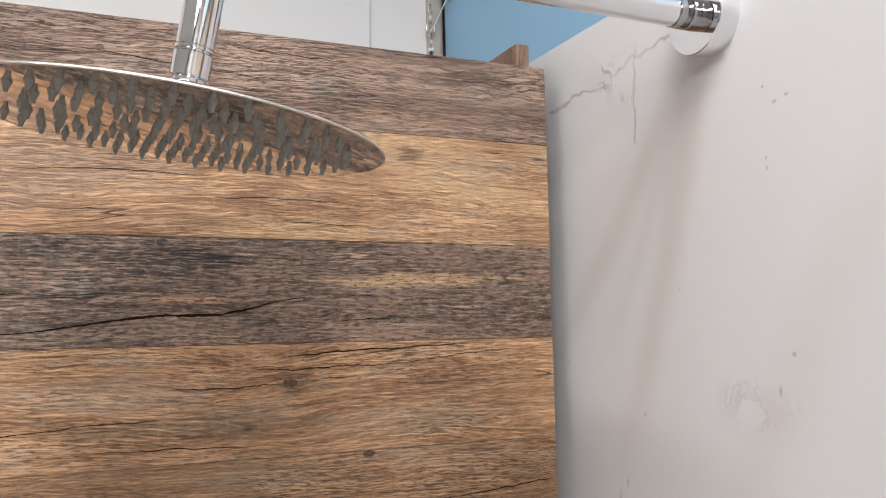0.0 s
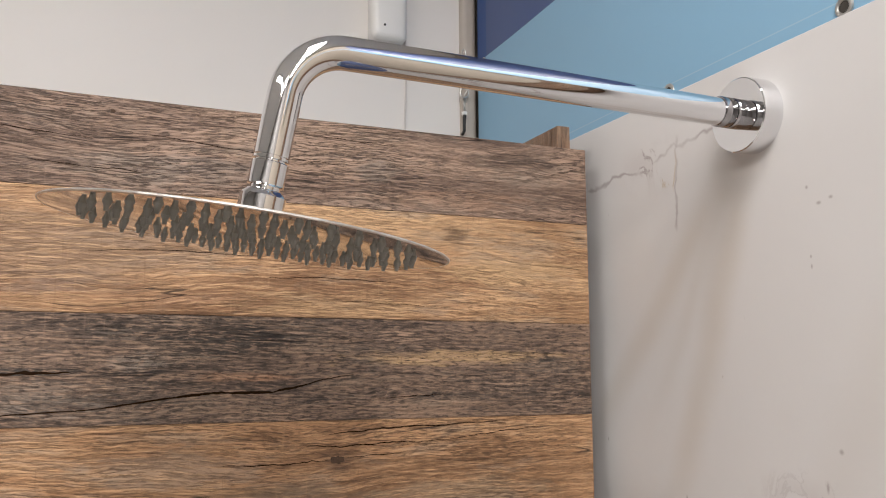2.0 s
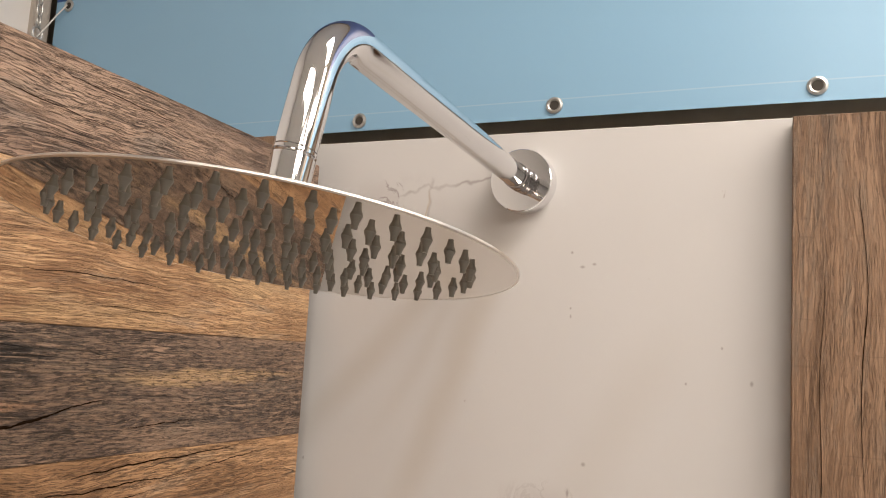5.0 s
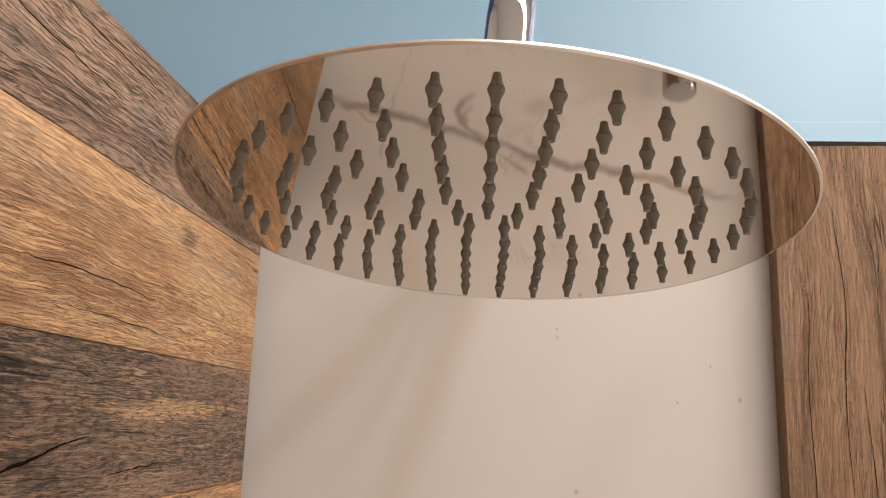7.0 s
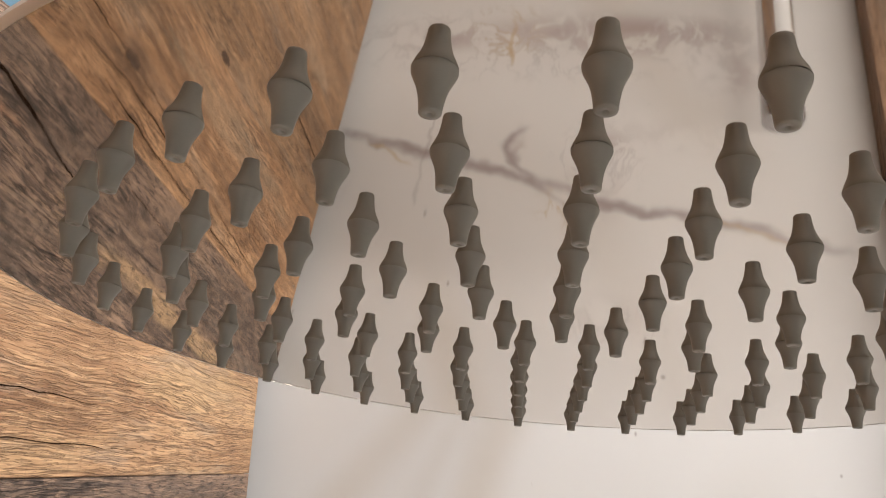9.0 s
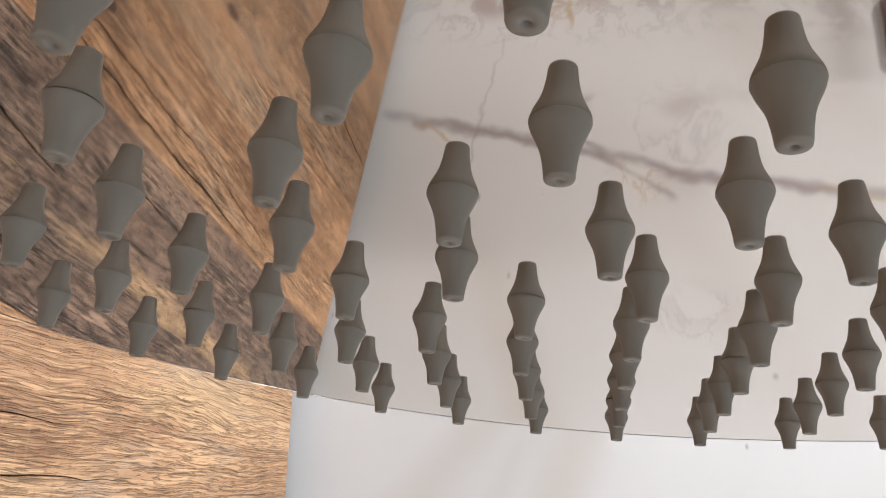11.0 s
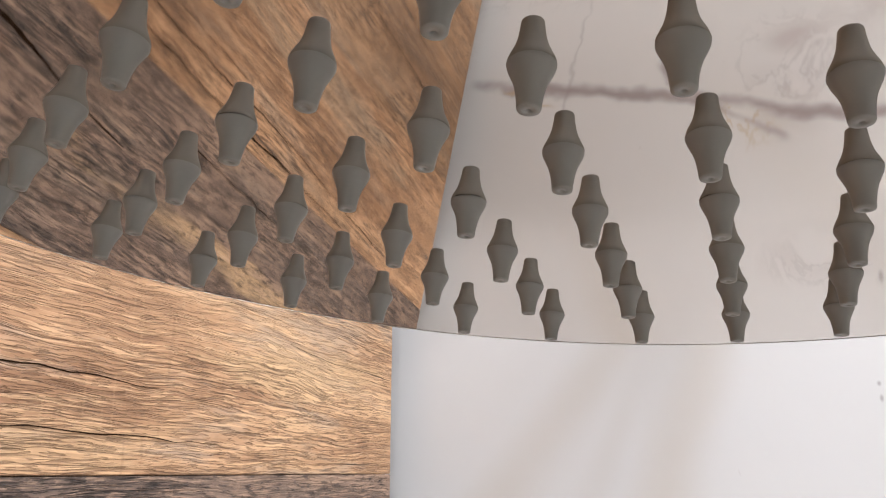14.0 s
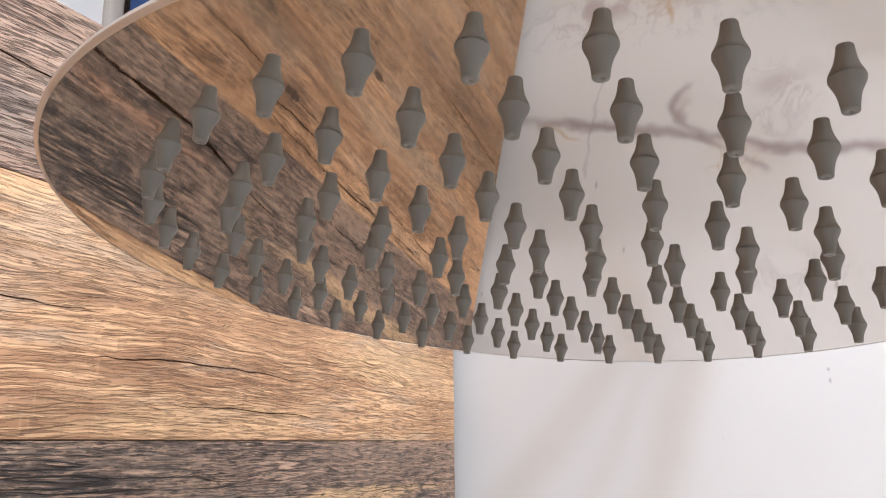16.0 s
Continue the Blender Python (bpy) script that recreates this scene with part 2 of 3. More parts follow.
def marble():
    m = Nodes("white_marble", 0.22)
    p = m.place()
    sep = m.t.nodes.new("ShaderNodeSeparateXYZ")
    m.t.links.new(p, sep.inputs[0])
    y, z = sep.outputs[1], sep.outputs[2]
    cloud = m.noise(m.mapped(p, (1, 2.2, 2.0)), 2.2, 5.0, 0.6)
    col = m.mix(cloud, (0.555, 0.541, 0.533), (0.605, 0.593, 0.585))
    warp = m.noise(m.mapped(p, (9, 9, 9)), 1.0, 4.0, 0.6)
    slow = m.noise(m.mapped(p, (4, 4, 4), (3, 1, 2)), 1.0, 3.0, 0.5)

    def ramped(a, b, c):
        return m.math("ADD", m.math("MULTIPLY", a, b), c)

    def follow(at, stops, lo, hi, base, span):
        """A bent line through (at, height) stops, as a height for every at."""
        node = m.t.nodes.new("ShaderNodeValToRGB")
        m.put(node.inputs["Fac"], m.math("DIVIDE", m.math("SUBTRACT", at, lo), hi - lo))
        node.color_ramp.interpolation = "EASE"
        e = node.color_ramp.elements
        for i, (p0, v0) in enumerate(stops):
            el = e[i] if i < 2 and i < len(stops) - 1 else (e.new(0.5) if i < len(stops) - 1 else e[len(e) - 1])
            el.position = (p0 - lo) / (hi - lo)
            g = (v0 - base) / span
            el.color = (g, g, g, 1)
        return ramped(node.outputs["Color"], span, base)

    # broad slanting beige bands; the first three paint the arm's shade below the flange
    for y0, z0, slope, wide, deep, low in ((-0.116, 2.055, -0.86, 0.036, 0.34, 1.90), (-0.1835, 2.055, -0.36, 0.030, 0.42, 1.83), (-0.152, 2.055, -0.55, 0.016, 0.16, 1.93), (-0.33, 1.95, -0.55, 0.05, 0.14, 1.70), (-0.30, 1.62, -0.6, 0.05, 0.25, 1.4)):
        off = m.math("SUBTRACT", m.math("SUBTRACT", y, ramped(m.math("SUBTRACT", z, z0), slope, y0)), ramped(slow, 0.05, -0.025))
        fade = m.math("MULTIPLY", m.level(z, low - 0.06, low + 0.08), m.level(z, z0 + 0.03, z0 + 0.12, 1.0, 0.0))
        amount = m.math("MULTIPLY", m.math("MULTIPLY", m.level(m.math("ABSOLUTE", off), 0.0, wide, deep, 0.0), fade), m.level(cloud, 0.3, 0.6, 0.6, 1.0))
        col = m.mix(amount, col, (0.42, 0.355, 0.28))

    def patch(cy, cz, ry, rz, soft=0.45):
        a = m.math("POWER", m.math("DIVIDE", m.math("ABSOLUTE", m.math("SUBTRACT", y, cy)), ry), 2.0)
        b = m.math("POWER", m.math("DIVIDE", m.math("ABSOLUTE", m.math("SUBTRACT", z, cz)), rz), 2.0)
        return m.level(m.math("SQRT", m.math("ADD", a, b)), soft, 1.0, 1.0, 0.0)

    v1 = m.noise(m.mapped(p, (1, 26.0, 22.0), (2.0, 4.3, 0.7), (radians(35), 0, 0)), 1.0, 5.0, 0.62, 0.8)
    grain = m.level(warp, 0.36, 0.56, 0.35, 1.0)
    bend = m.math("ADD", ramped(warp, 0.030, -0.015), ramped(m.noise(m.mapped(p, (48, 48, 48)), 1.0, 2.0, 0.5), 0.016, -0.008))
    GREYV, GOLDV = (0.245, 0.20, 0.20), (0.42, 0.285, 0.12)

    def level_vein(stops, wide, deep, rgb=GREYV, lo=-0.62, hi=0.1):
        """A vein that runs across the slab through (y, z) stops."""
        nonlocal col
        off = m.math("SUBTRACT", m.math("SUBTRACT", z, follow(y, stops, lo, hi, 1.4, 1.0)), bend)
        ends = m.math("MULTIPLY", m.level(y, stops[0][0] - 0.004, stops[0][0] + 0.012), m.level(y, stops[-1][0] - 0.012, stops[-1][0] + 0.004, 1.0, 0.0))
        col = m.mix(m.math("MULTIPLY", m.math("MULTIPLY", m.level(m.math("ABSOLUTE", off), 0.0, wide, deep, 0.0), ends), grain), col, rgb)

    def upright_vein(stops, wide, deep, rgb=GREYV, lo=1.4, hi=2.3):
        """A vein that runs up the slab through (z, y) stops."""
        nonlocal col
        off = m.math("SUBTRACT", m.math("SUBTRACT", y, follow(z, stops, lo, hi, -0.7, 1.0)), m.math("MULTIPLY", bend, 0.8))
        ends = m.math("MULTIPLY", m.level(z, stops[0][0] - 0.003, stops[0][0] + 0.008), m.level(z, stops[-1][0] - 0.008, stops[-1][0] + 0.003, 1.0, 0.0))
        col = m.mix(m.math("MULTIPLY", m.math("MULTIPLY", m.level(m.math("ABSOLUTE", off), 0.0, wide, deep, 0.0), ends), grain), col, rgb)

    # soft mauve clouds round the veins
    for cy, cz, ry, rz, deep in ((-0.085, 2.165, 0.07, 0.04, 0.20), (-0.25, 1.555, 0.19, 0.040, 1.0), (-0.07, 1.560, 0.09, 0.030, 0.85), (-0.235, 1.745, 0.05, 0.045, 0.35), (-0.245, 1.690, 0.03, 0.02, 0.5), (-0.165, 1.70, 0.012, 0.035, 0.6), (-0.36, 1.60, 0.05, 0.05, 0.5), (-0.30, 1.68, 0.09, 0.03, 0.25), (-0.25, 1.865, 0.06, 0.03, 0.22)):
        col = m.mix(m.math("MULTIPLY", m.math("MULTIPLY", patch(cy, cz, ry, rz, 0.2), m.level(v1, 0.40, 0.60)), deep), col, (0.36, 0.30, 0.29))
    # webs of fine veins
    line = m.level(m.math("ABSOLUTE", m.math("SUBTRACT", v1, 0.5)), 0.0, 0.030, 1.0, 0.0)
    for cy, cz, ry, rz, deep, rgb in ((-0.078, 2.172, 0.020, 0.022, 0.7, GREYV), (-0.105, 2.152, 0.018, 0.014, 0.8, GOLDV), (-0.17, 1.57, 0.30, 0.06, 0.30, GREYV), (-0.14, 1.55, 0.05, 0.05, 0.4, GOLDV), (-0.24, 1.71, 0.05, 0.06, 0.28, GREYV), (-0.21, 1.76, 0.03, 0.03, 0.5, GOLDV), (-0.26, 1.872, 0.05, 0.025, 0.22, GREYV)):
        col = m.mix(m.math("MULTIPLY", m.math("MULTIPLY", line, patch(cy, cz, ry, rz)), deep), col, rgb)
    level_vein([(-0.068, 2.170), (-0.043, 2.172), (-0.0097, 2.166), (0.04, 2.160)], 0.0030, 0.7)
    level_vein([(-0.21, 2.222), (-0.177, 2.189), (-0.125, 2.180), (-0.084, 2.172)], 0.0026, 0.6)
    upright_vein([(2.095, -0.131), (2.112, -0.1250), (2.134, -0.117), (2.154, -0.112), (2.175, -0.121), (2.188, -0.124)], 0.0026, 0.75)
    upright_vein([(2.134, -0.117), (2.150, -0.112), (2.176, -0.121)], 0.0018, 0.8, GOLDV)
    level_vein([(-0.45, 1.795), (-0.40, 1.785), (-0.364, 1.772), (-0.308, 1.762), (-0.257, 1.7585), (-0.19, 1.738), (-0.123, 1.728), (-0.07, 1.717), (-0.03, 1.700), (0.012, 1.690)], 0.0095, 0.85)
    level_vein([(-0.41, 1.789), (-0.364, 1.774), (-0.33, 1.766)], 0.0030, 0.6, GOLDV)
    level_vein([(-0.07, 1.719), (-0.05, 1.709), (-0.02, 1.699)], 0.0030, 0.6, GOLDV)
    upright_vein([(1.672, -0.168), (1.695, -0.158), (1.715, -0.164), (1.735, -0.184), (1.762, -0.213), (1.780, -0.235)], 0.0080, 0.8)
    upright_vein([(1.60, -0.09), (1.66, -0.085), (1.72, -0.076), (1.77, -0.08)], 0.0022, 0.35)
    upright_vein([(1.53, -0.145), (1.56, -0.137), (1.60, -0.15)], 0.0035, 0.6, GOLDV)
    for cy, cz, ry, rz in ((-0.2805, 2.0555, 0.0015, 0.0020), (-0.2808, 2.0478, 0.0014, 0.0028), (-0.280, 2.1094, 0.0020, 0.0022), (-0.2907, 2.0956, 0.0035, 0.0022), (-0.302, 2.0984, 0.003, 0.002), (-0.4427, 1.996, 0.0022, 0.0035), (-0.418, 2.0253, 0.0015, 0.002), (-0.388, 1.992, 0.0015, 0.002), (-0.298, 1.911, 0.003, 0.003), (0.009, 1.8825, 0.0015, 0.003), (-0.284, 1.883, 0.002, 0.006), (-0.121, 1.8445, 0.0018, 0.004), (-0.09, 1.776, 0.002, 0.006)):
        col = m.mix(m.math("MULTIPLY", patch(cy, cz, ry, rz, 0.1), 0.6), col, (0.20, 0.165, 0.155))
    # specks
    sp = m.noise(m.mapped(p, (90, 90, 60)), 1.0, 2.0)
    col = m.mix(m.level(sp, 0.765, 0.80, 0.0, 0.45), col, (0.33, 0.27, 0.25))
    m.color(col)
    m.put(m.b.inputs["Roughness"], m.level(cloud, 0.3, 0.7, 0.36, 0.44))
    return m.mat


MARBLE = marble()


def chrome(name, rough=0.03, rgb=(0.86, 0.86, 0.87)):
    m = Nodes(name, rough, 1.0)
    f = m.noise(m.place(), 60.0, 4.0)
    m.color(m.mix(f, tuple(c * 0.97 for c in rgb), rgb))
    m.put(m.b.inputs["Roughness"], m.level(f, 0.35, 0.7, rough, rough * 2.2))
    return m.mat


CHROME = chrome("chrome", 0.025, (0.80, 0.80, 0.815))
STEEL = chrome("polished_steel", 0.02, (0.82, 0.77, 0.715))
BRUSHED = chrome("brushed_steel", 0.30, (0.82, 0.78, 0.74))
# darker metal colour puts dark reflections into the sleeves and riser collar
DARK_REFLECTION_CHROME = chrome("dark_reflection_chrome", 0.05, (0.40, 0.385, 0.39))
RUBBER = plain("grey_silicone", (0.245, 0.238, 0.217), 0.5, vary=0.12, scale=120.0)
silicone = RUBBER.node_tree.nodes["Principled BSDF"]
silicone.inputs["Subsurface Weight"].default_value, silicone.inputs["Subsurface Scale"].default_value = 0.25, 0.0015
silicone.inputs["Subsurface Radius"].default_value = (1.0, 0.95, 0.85)
WHITE = plain("white_paint", (0.78, 0.75, 0.72), 0.6, vary=0.03, scale=3.0, bump=0.05)
EDGE_SHADE = plain("wall_end_shade", (0.46, 0.41, 0.36), 0.5, vary=0.1)
PLASTIC = plain("white_plastic", (0.80, 0.79, 0.77), 0.35, vary=0.02)
DARK = plain("dark_backing", (0.36, 0.31, 0.25), 0.8, vary=0.2)
CEIL = plain("ceiling_paint", (0.75, 0.74, 0.72), 0.8, vary=0.03, scale=2.0)
GREY = plain("grey_wall", (0.30, 0.29, 0.28), 0.6, vary=0.3, scale=2.0)
FLOOR = plain("floor_tile", (0.46, 0.45, 0.44), 0.35, vary=0.08, scale=4.0)
HOLE_SHADE = plain("hole_shade", (0.05, 0.043, 0.036), 0.9)
DOT = plain("black_dot", (0.02, 0.02, 0.02), 0.5)
CABLE = plain("cable_grey", (0.62, 0.58, 0.55), 0.5)
ZINC = plain("zinc", (0.55, 0.54, 0.52), 0.35, 0.9)
ROPE = plain("white_cord", (0.72, 0.70, 0.67), 0.8)


def banner_mat():
    m = Nodes("banner_vinyl", 0.38)
    p = m.place()
    sep = m.t.nodes.new("ShaderNodeSeparateXYZ")
    m.t.links.new(p, sep.inputs[0])
    top = m.level(sep.outputs[2], 2.5345, 2.5355)
    edge = m.level(sep.outputs[1], 0.5995, 0.6005)
    cloth = m.noise(m.mapped(p, (2, 3, 3)), 1.0, 3.0)
    light = m.mix(cloth, (0.235, 0.44, 0.62), (0.262, 0.475, 0.66))
    deep = m.mix(edge, m.mix(cloth, (0.048, 0.085, 0.22), (0.058, 0.10, 0.25)), (0.02, 0.075, 0.25))
    # pale line paints the highlight along the stitched hem seam
    seam_glint = m.level(m.math("ABSOLUTE", m.math("SUBTRACT", sep.outputs[2], 2.3050)), 0.0003, 0.0012, 0.45, 0.0)
    light = m.mix(seam_glint, light, (0.45, 0.58, 0.68))
    m.color(m.mix(top, light, deep))
    m.bump(m.noise(m.mapped(p, (1, 700, 700)), 1.0, 1.0), 0.08, 0.0004)
    return m.mat


BANNER = banner_mat()
LAMP = Nodes("lamp_cover", 0.4)
LAMP.b.inputs["Emission Color"].default_value = (1.0, 0.97, 0.93, 1)
LAMP.b.inputs["Emission Strength"].default_value = 6.0
LAMP = LAMP.mat

# ---------------------------------------------------------------- the hall round the display
R_X0, R_X1, R_Y0, R_Y1 = -4.6, 0.20, -4.6, 0.86


def slab(name, lo, hi, mat, label, category):
    return tagged(part(name, box(bmesh.new(), lo, hi), mat), label, category, kind="structure")


# unseen floor, ceiling and grey walls, added to enclose and bounce light
slab("floor", (R_X0 - 0.1, R_Y0 - 0.1, -0.1), (R_X1 + 0.1, R_Y1 + 0.1, 0.0), FLOOR, "unseen light grey tiled showroom floor", "floor")
slab("ceiling", (R_X0 - 0.1, R_Y0 - 0.1, CEILING_Z), (R_X1 + 0.1, R_Y1 + 0.1, CEILING_Z + 0.1), CEIL, "unseen white painted showroom ceiling", "ceiling")
slab("wall_west", (R_X0 - 0.1, R_Y0, 0), (R_X0, R_Y1, CEILING_Z), GREY, "unseen plain grey wall added to close the hall", "wall")
slab("wall_south", (R_X0, R_Y0 - 0.1, 0), (R_X1, R_Y0, CEILING_Z), GREY, "unseen plain grey wall added to close the hall", "wall")
slab("wall_east", (R_X1, R_Y0, 0), (R_X1 + 0.1, R_Y1, CEILING_Z), DARK, "dark brown wall behind the hanging banner", "wall")
slab("wall_north", (R_X0, 0.66, 0), (0.118, R_Y1, CEILING_Z), WHITE, "white painted wall behind the plank panel", "wall")
# added beige strip paints the shading of the white wall's rounded end
post = part("wall_end", box(bmesh.new(), (0.118, 0.648, 0.0), (0.152, 0.70, CEILING_Z), 0.012, 4), EDGE_SHADE)
tagged(post, "rounded end of the white wall, its shading painted beige", "post", kind="structure")

for i, (lx, ly) in enumerate(LAMP_SPOTS):
    fx = thing("ceiling_light", (lx, ly, CEILING_Z), "long white ceiling light with two bright tubes", "ceiling light", "ceiling lights")
    inv = Matrix.Translation((-lx, -ly, -CEILING_Z))
    bm = box(bmesh.new(), (-0.16, -0.75, -0.05), (0.16, 0.75, 0.0), 0.008)
    part("housing", bm, PLASTIC, fx)
    for dx in (-0.07, 0.07):
        bm = tube(bmesh.new(), [(dx, -0.7, -0.07), (dx, 0.7, -0.07)], 0.014, 12)
        part("tube", bm, LAMP, fx, "bright fluorescent tube", True)
    lamp = bpy.data.lights.new("tube_light", "AREA")
    lamp.shape, lamp.size, lamp.size_y, lamp.energy = "RECTANGLE", 0.3, 1.45, LAMP_WATTS
    lamp.color = (1.0, 0.975, 0.94)
    lo = new("tube_light", lamp)
    lo.location = (lx, ly, CEILING_Z - 0.1)

# ---------------------------------------------------------------- plank-clad panel
panel = thing("plank_panel", (-0.55, 0.008, 0.0), "display wall panel clad in rustic smoked and honey oak planks", "wall panel", kind="structure")


def under(ob, parent):
    """Keeps a part where it was built when its thing has a place of its own."""
    if parent is not None:
        ob.matrix_parent_inverse = Matrix.Translation(-Vector(parent.location))
    return ob


def leaned(bm):
    """Tilts a part of the panel with the slight rise of its planks."""
    for v in bm.verts:
        v.co.z += PANEL_SLOPE * v.co.x
    return bm


bm = leaned(box(bmesh.new(), (-1.25, 0.0035, 0.03), (-0.0006, 0.012, PANEL_TOP - 0.0006)))
under(part("backing_board", bm, OAK_BOARD, panel), panel)
edges = [PANEL_TOP, 2.1157, 2.0071, 1.9109, 1.8077]
while edges[-1] > 0.1:
    edges.append(edges[-1] - 0.1012)
edges[-1] = 0.03
PLANK_OAKS = [OAK_TOP, OAK_HONEY, OAK_CHARRED, OAK_KNOTTY]
plank_list = []
for i, (hi, lo) in enumerate(zip(edges, edges[1:])):
    bm = leaned(box(bmesh.new(), (-1.25, 0.0, lo + 0.0002), (0.0, 0.0036, hi - 0.0002), 0.0004, 1))
    oak_here = PLANK_OAKS[i] if i < 4 else (OAK_DARK if i > 5 and i % 2 else OAK_LIGHT)
    plank_list.append(under(part("plank", bm, oak_here, panel), panel))
under(part("plinth", box(bmesh.new(), (-1.25, 0.0, 0.0), (0.0, 0.012, 0.058), 0.0005, 1), OAK_BOARD, panel), panel)

# splits along the grain: their course from end to end, greatest width
CRACKS = [([(-0.62, 1.930), (-0.50, 1.936), (-0.424, 1.9435), (-0.385, 1.9470), (-0.3392, 1.9448), (-0.297, 1.9545), (-0.262, 1.9600)], 0.0046),
          ([(-0.29, 1.9035), (-0.242, 1.9071), (-0.178, 1.9080), (-0.108, 1.9103)], 0.0030), ([(-0.3128, 1.8955), (-0.270, 1.8925), (-0.225, 1.8938), (-0.1667, 1.8932)], 0.0026),
          ([(-0.172, 1.8930), (-0.118, 1.8977), (-0.060, 1.9022)], 0.0015), ([(-0.384, 1.8812), (-0.3127, 1.8800), (-0.286, 1.8810)], 0.0022),
          ([(-0.268, 1.8818), (-0.2137, 1.8840)], 0.0018), ([(-0.131, 1.7570), (-0.06, 1.7615), (-0.002, 1.7655)], 0.0030), ([(-0.60, 1.9660), (-0.55, 1.9680), (-0.505, 1.9665)], 0.0060),
          ([(-0.506, 2.0719), (-0.431, 2.0750), (-0.35, 2.071)], 0.0014), ([(-0.35, 2.0510), (-0.2916, 2.0526), (-0.2, 2.047)], 0.0015), ([(-0.30, 2.031), (-0.16, 2.024)], 0.0010),
          ([(-0.47, 2.1800), (-0.36, 2.1700), (-0.27, 2.1620)], 0.0015), ([(-0.34, 2.193), (-0.22, 2.1860)], 0.0013), ([(-0.62, 2.181), (-0.50, 2.172)], 0.0016), ([(-0.55, 2.150), (-0.43, 2.142)], 0.0012),
          ([(-0.56, 1.8500), (-0.45, 1.8560), (-0.39, 1.8555)], 0.0018), ([(-0.24, 1.9360), (-0.165, 1.9385)], 0.0020), ([(-0.45, 1.8330), (-0.30, 1.8260)], 0.0018), ([(-0.33, 1.7400), (-0.20, 1.7480)], 0.0022), ([(-0.45, 1.70), (-0.25, 1.708)], 0.0025)]
# dark brown of the splits, with the shade inside them painted in
CRACK = plain("crack_shade_brown", (0.018, 0.010, 0.006), 1.0)
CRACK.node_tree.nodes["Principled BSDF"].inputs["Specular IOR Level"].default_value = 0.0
KNOT = plain("knot_brown", (0.060, 0.033, 0.019), 0.9, vary=0.8, scale=420.0)


def plank_at(x, z):
    level_z = z - PANEL_SLOPE * x
    return next(i for i, (hi, lo) in enumerate(zip(edges, edges[1:])) if lo <= level_z <= hi)


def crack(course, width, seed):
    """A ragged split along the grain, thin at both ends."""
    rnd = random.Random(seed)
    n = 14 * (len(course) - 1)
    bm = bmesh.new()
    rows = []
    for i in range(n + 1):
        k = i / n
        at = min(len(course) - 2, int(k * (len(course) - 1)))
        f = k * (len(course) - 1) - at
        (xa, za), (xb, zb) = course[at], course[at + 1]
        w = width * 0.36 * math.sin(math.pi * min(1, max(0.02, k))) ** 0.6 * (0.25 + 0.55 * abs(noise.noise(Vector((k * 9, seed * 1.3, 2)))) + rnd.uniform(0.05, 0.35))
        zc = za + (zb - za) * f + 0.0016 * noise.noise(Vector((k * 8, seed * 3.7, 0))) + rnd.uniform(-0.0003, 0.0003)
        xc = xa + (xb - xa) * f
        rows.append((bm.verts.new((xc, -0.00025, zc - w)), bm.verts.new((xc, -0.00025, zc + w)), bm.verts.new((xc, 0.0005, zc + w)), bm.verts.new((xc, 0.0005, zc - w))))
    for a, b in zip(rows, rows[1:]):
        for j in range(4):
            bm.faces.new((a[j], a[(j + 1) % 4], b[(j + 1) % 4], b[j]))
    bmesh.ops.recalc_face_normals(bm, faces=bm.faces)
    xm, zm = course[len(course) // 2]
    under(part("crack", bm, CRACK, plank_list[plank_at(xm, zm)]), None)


def knot(x, z, rx, rz, seed):
    """A small dark knot with a ragged rim and star-shaped splits."""
    bm = bmesh.new()
    ring = []
    for i in range(26):
        a = 2 * math.pi * i / 26
        k = 1 + 0.45 * noise.noise(Vector((2 * math.cos(a), 2 * math.sin(a), seed)))
        ring.append(bm.verts.new((x + rx * k * math.cos(a), -0.0003, z + rz * k * math.sin(a))))
    back = [bm.verts.new((v.co.x, 0.0006, v.co.z)) for v in ring]
    bm.faces.new(ring)
    for i in range(26):
        bm.faces.new((ring[i], back[i], back[(i + 1) % 26], ring[(i + 1) % 26]))
    bmesh.ops.recalc_face_normals(bm, faces=bm.faces)
    under(part("knot", bm, KNOT, plank_list[plank_at(x, z)]), None)


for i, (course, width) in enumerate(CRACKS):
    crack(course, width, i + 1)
knot(-0.2780, 1.8807, 0.0065, 0.0036, 7.0)
knot(-0.204, 1.8095, 0.006, 0.0030, 3.0)
knot(-0.484, 2.1975, 0.0022, 0.0016, 5.0)

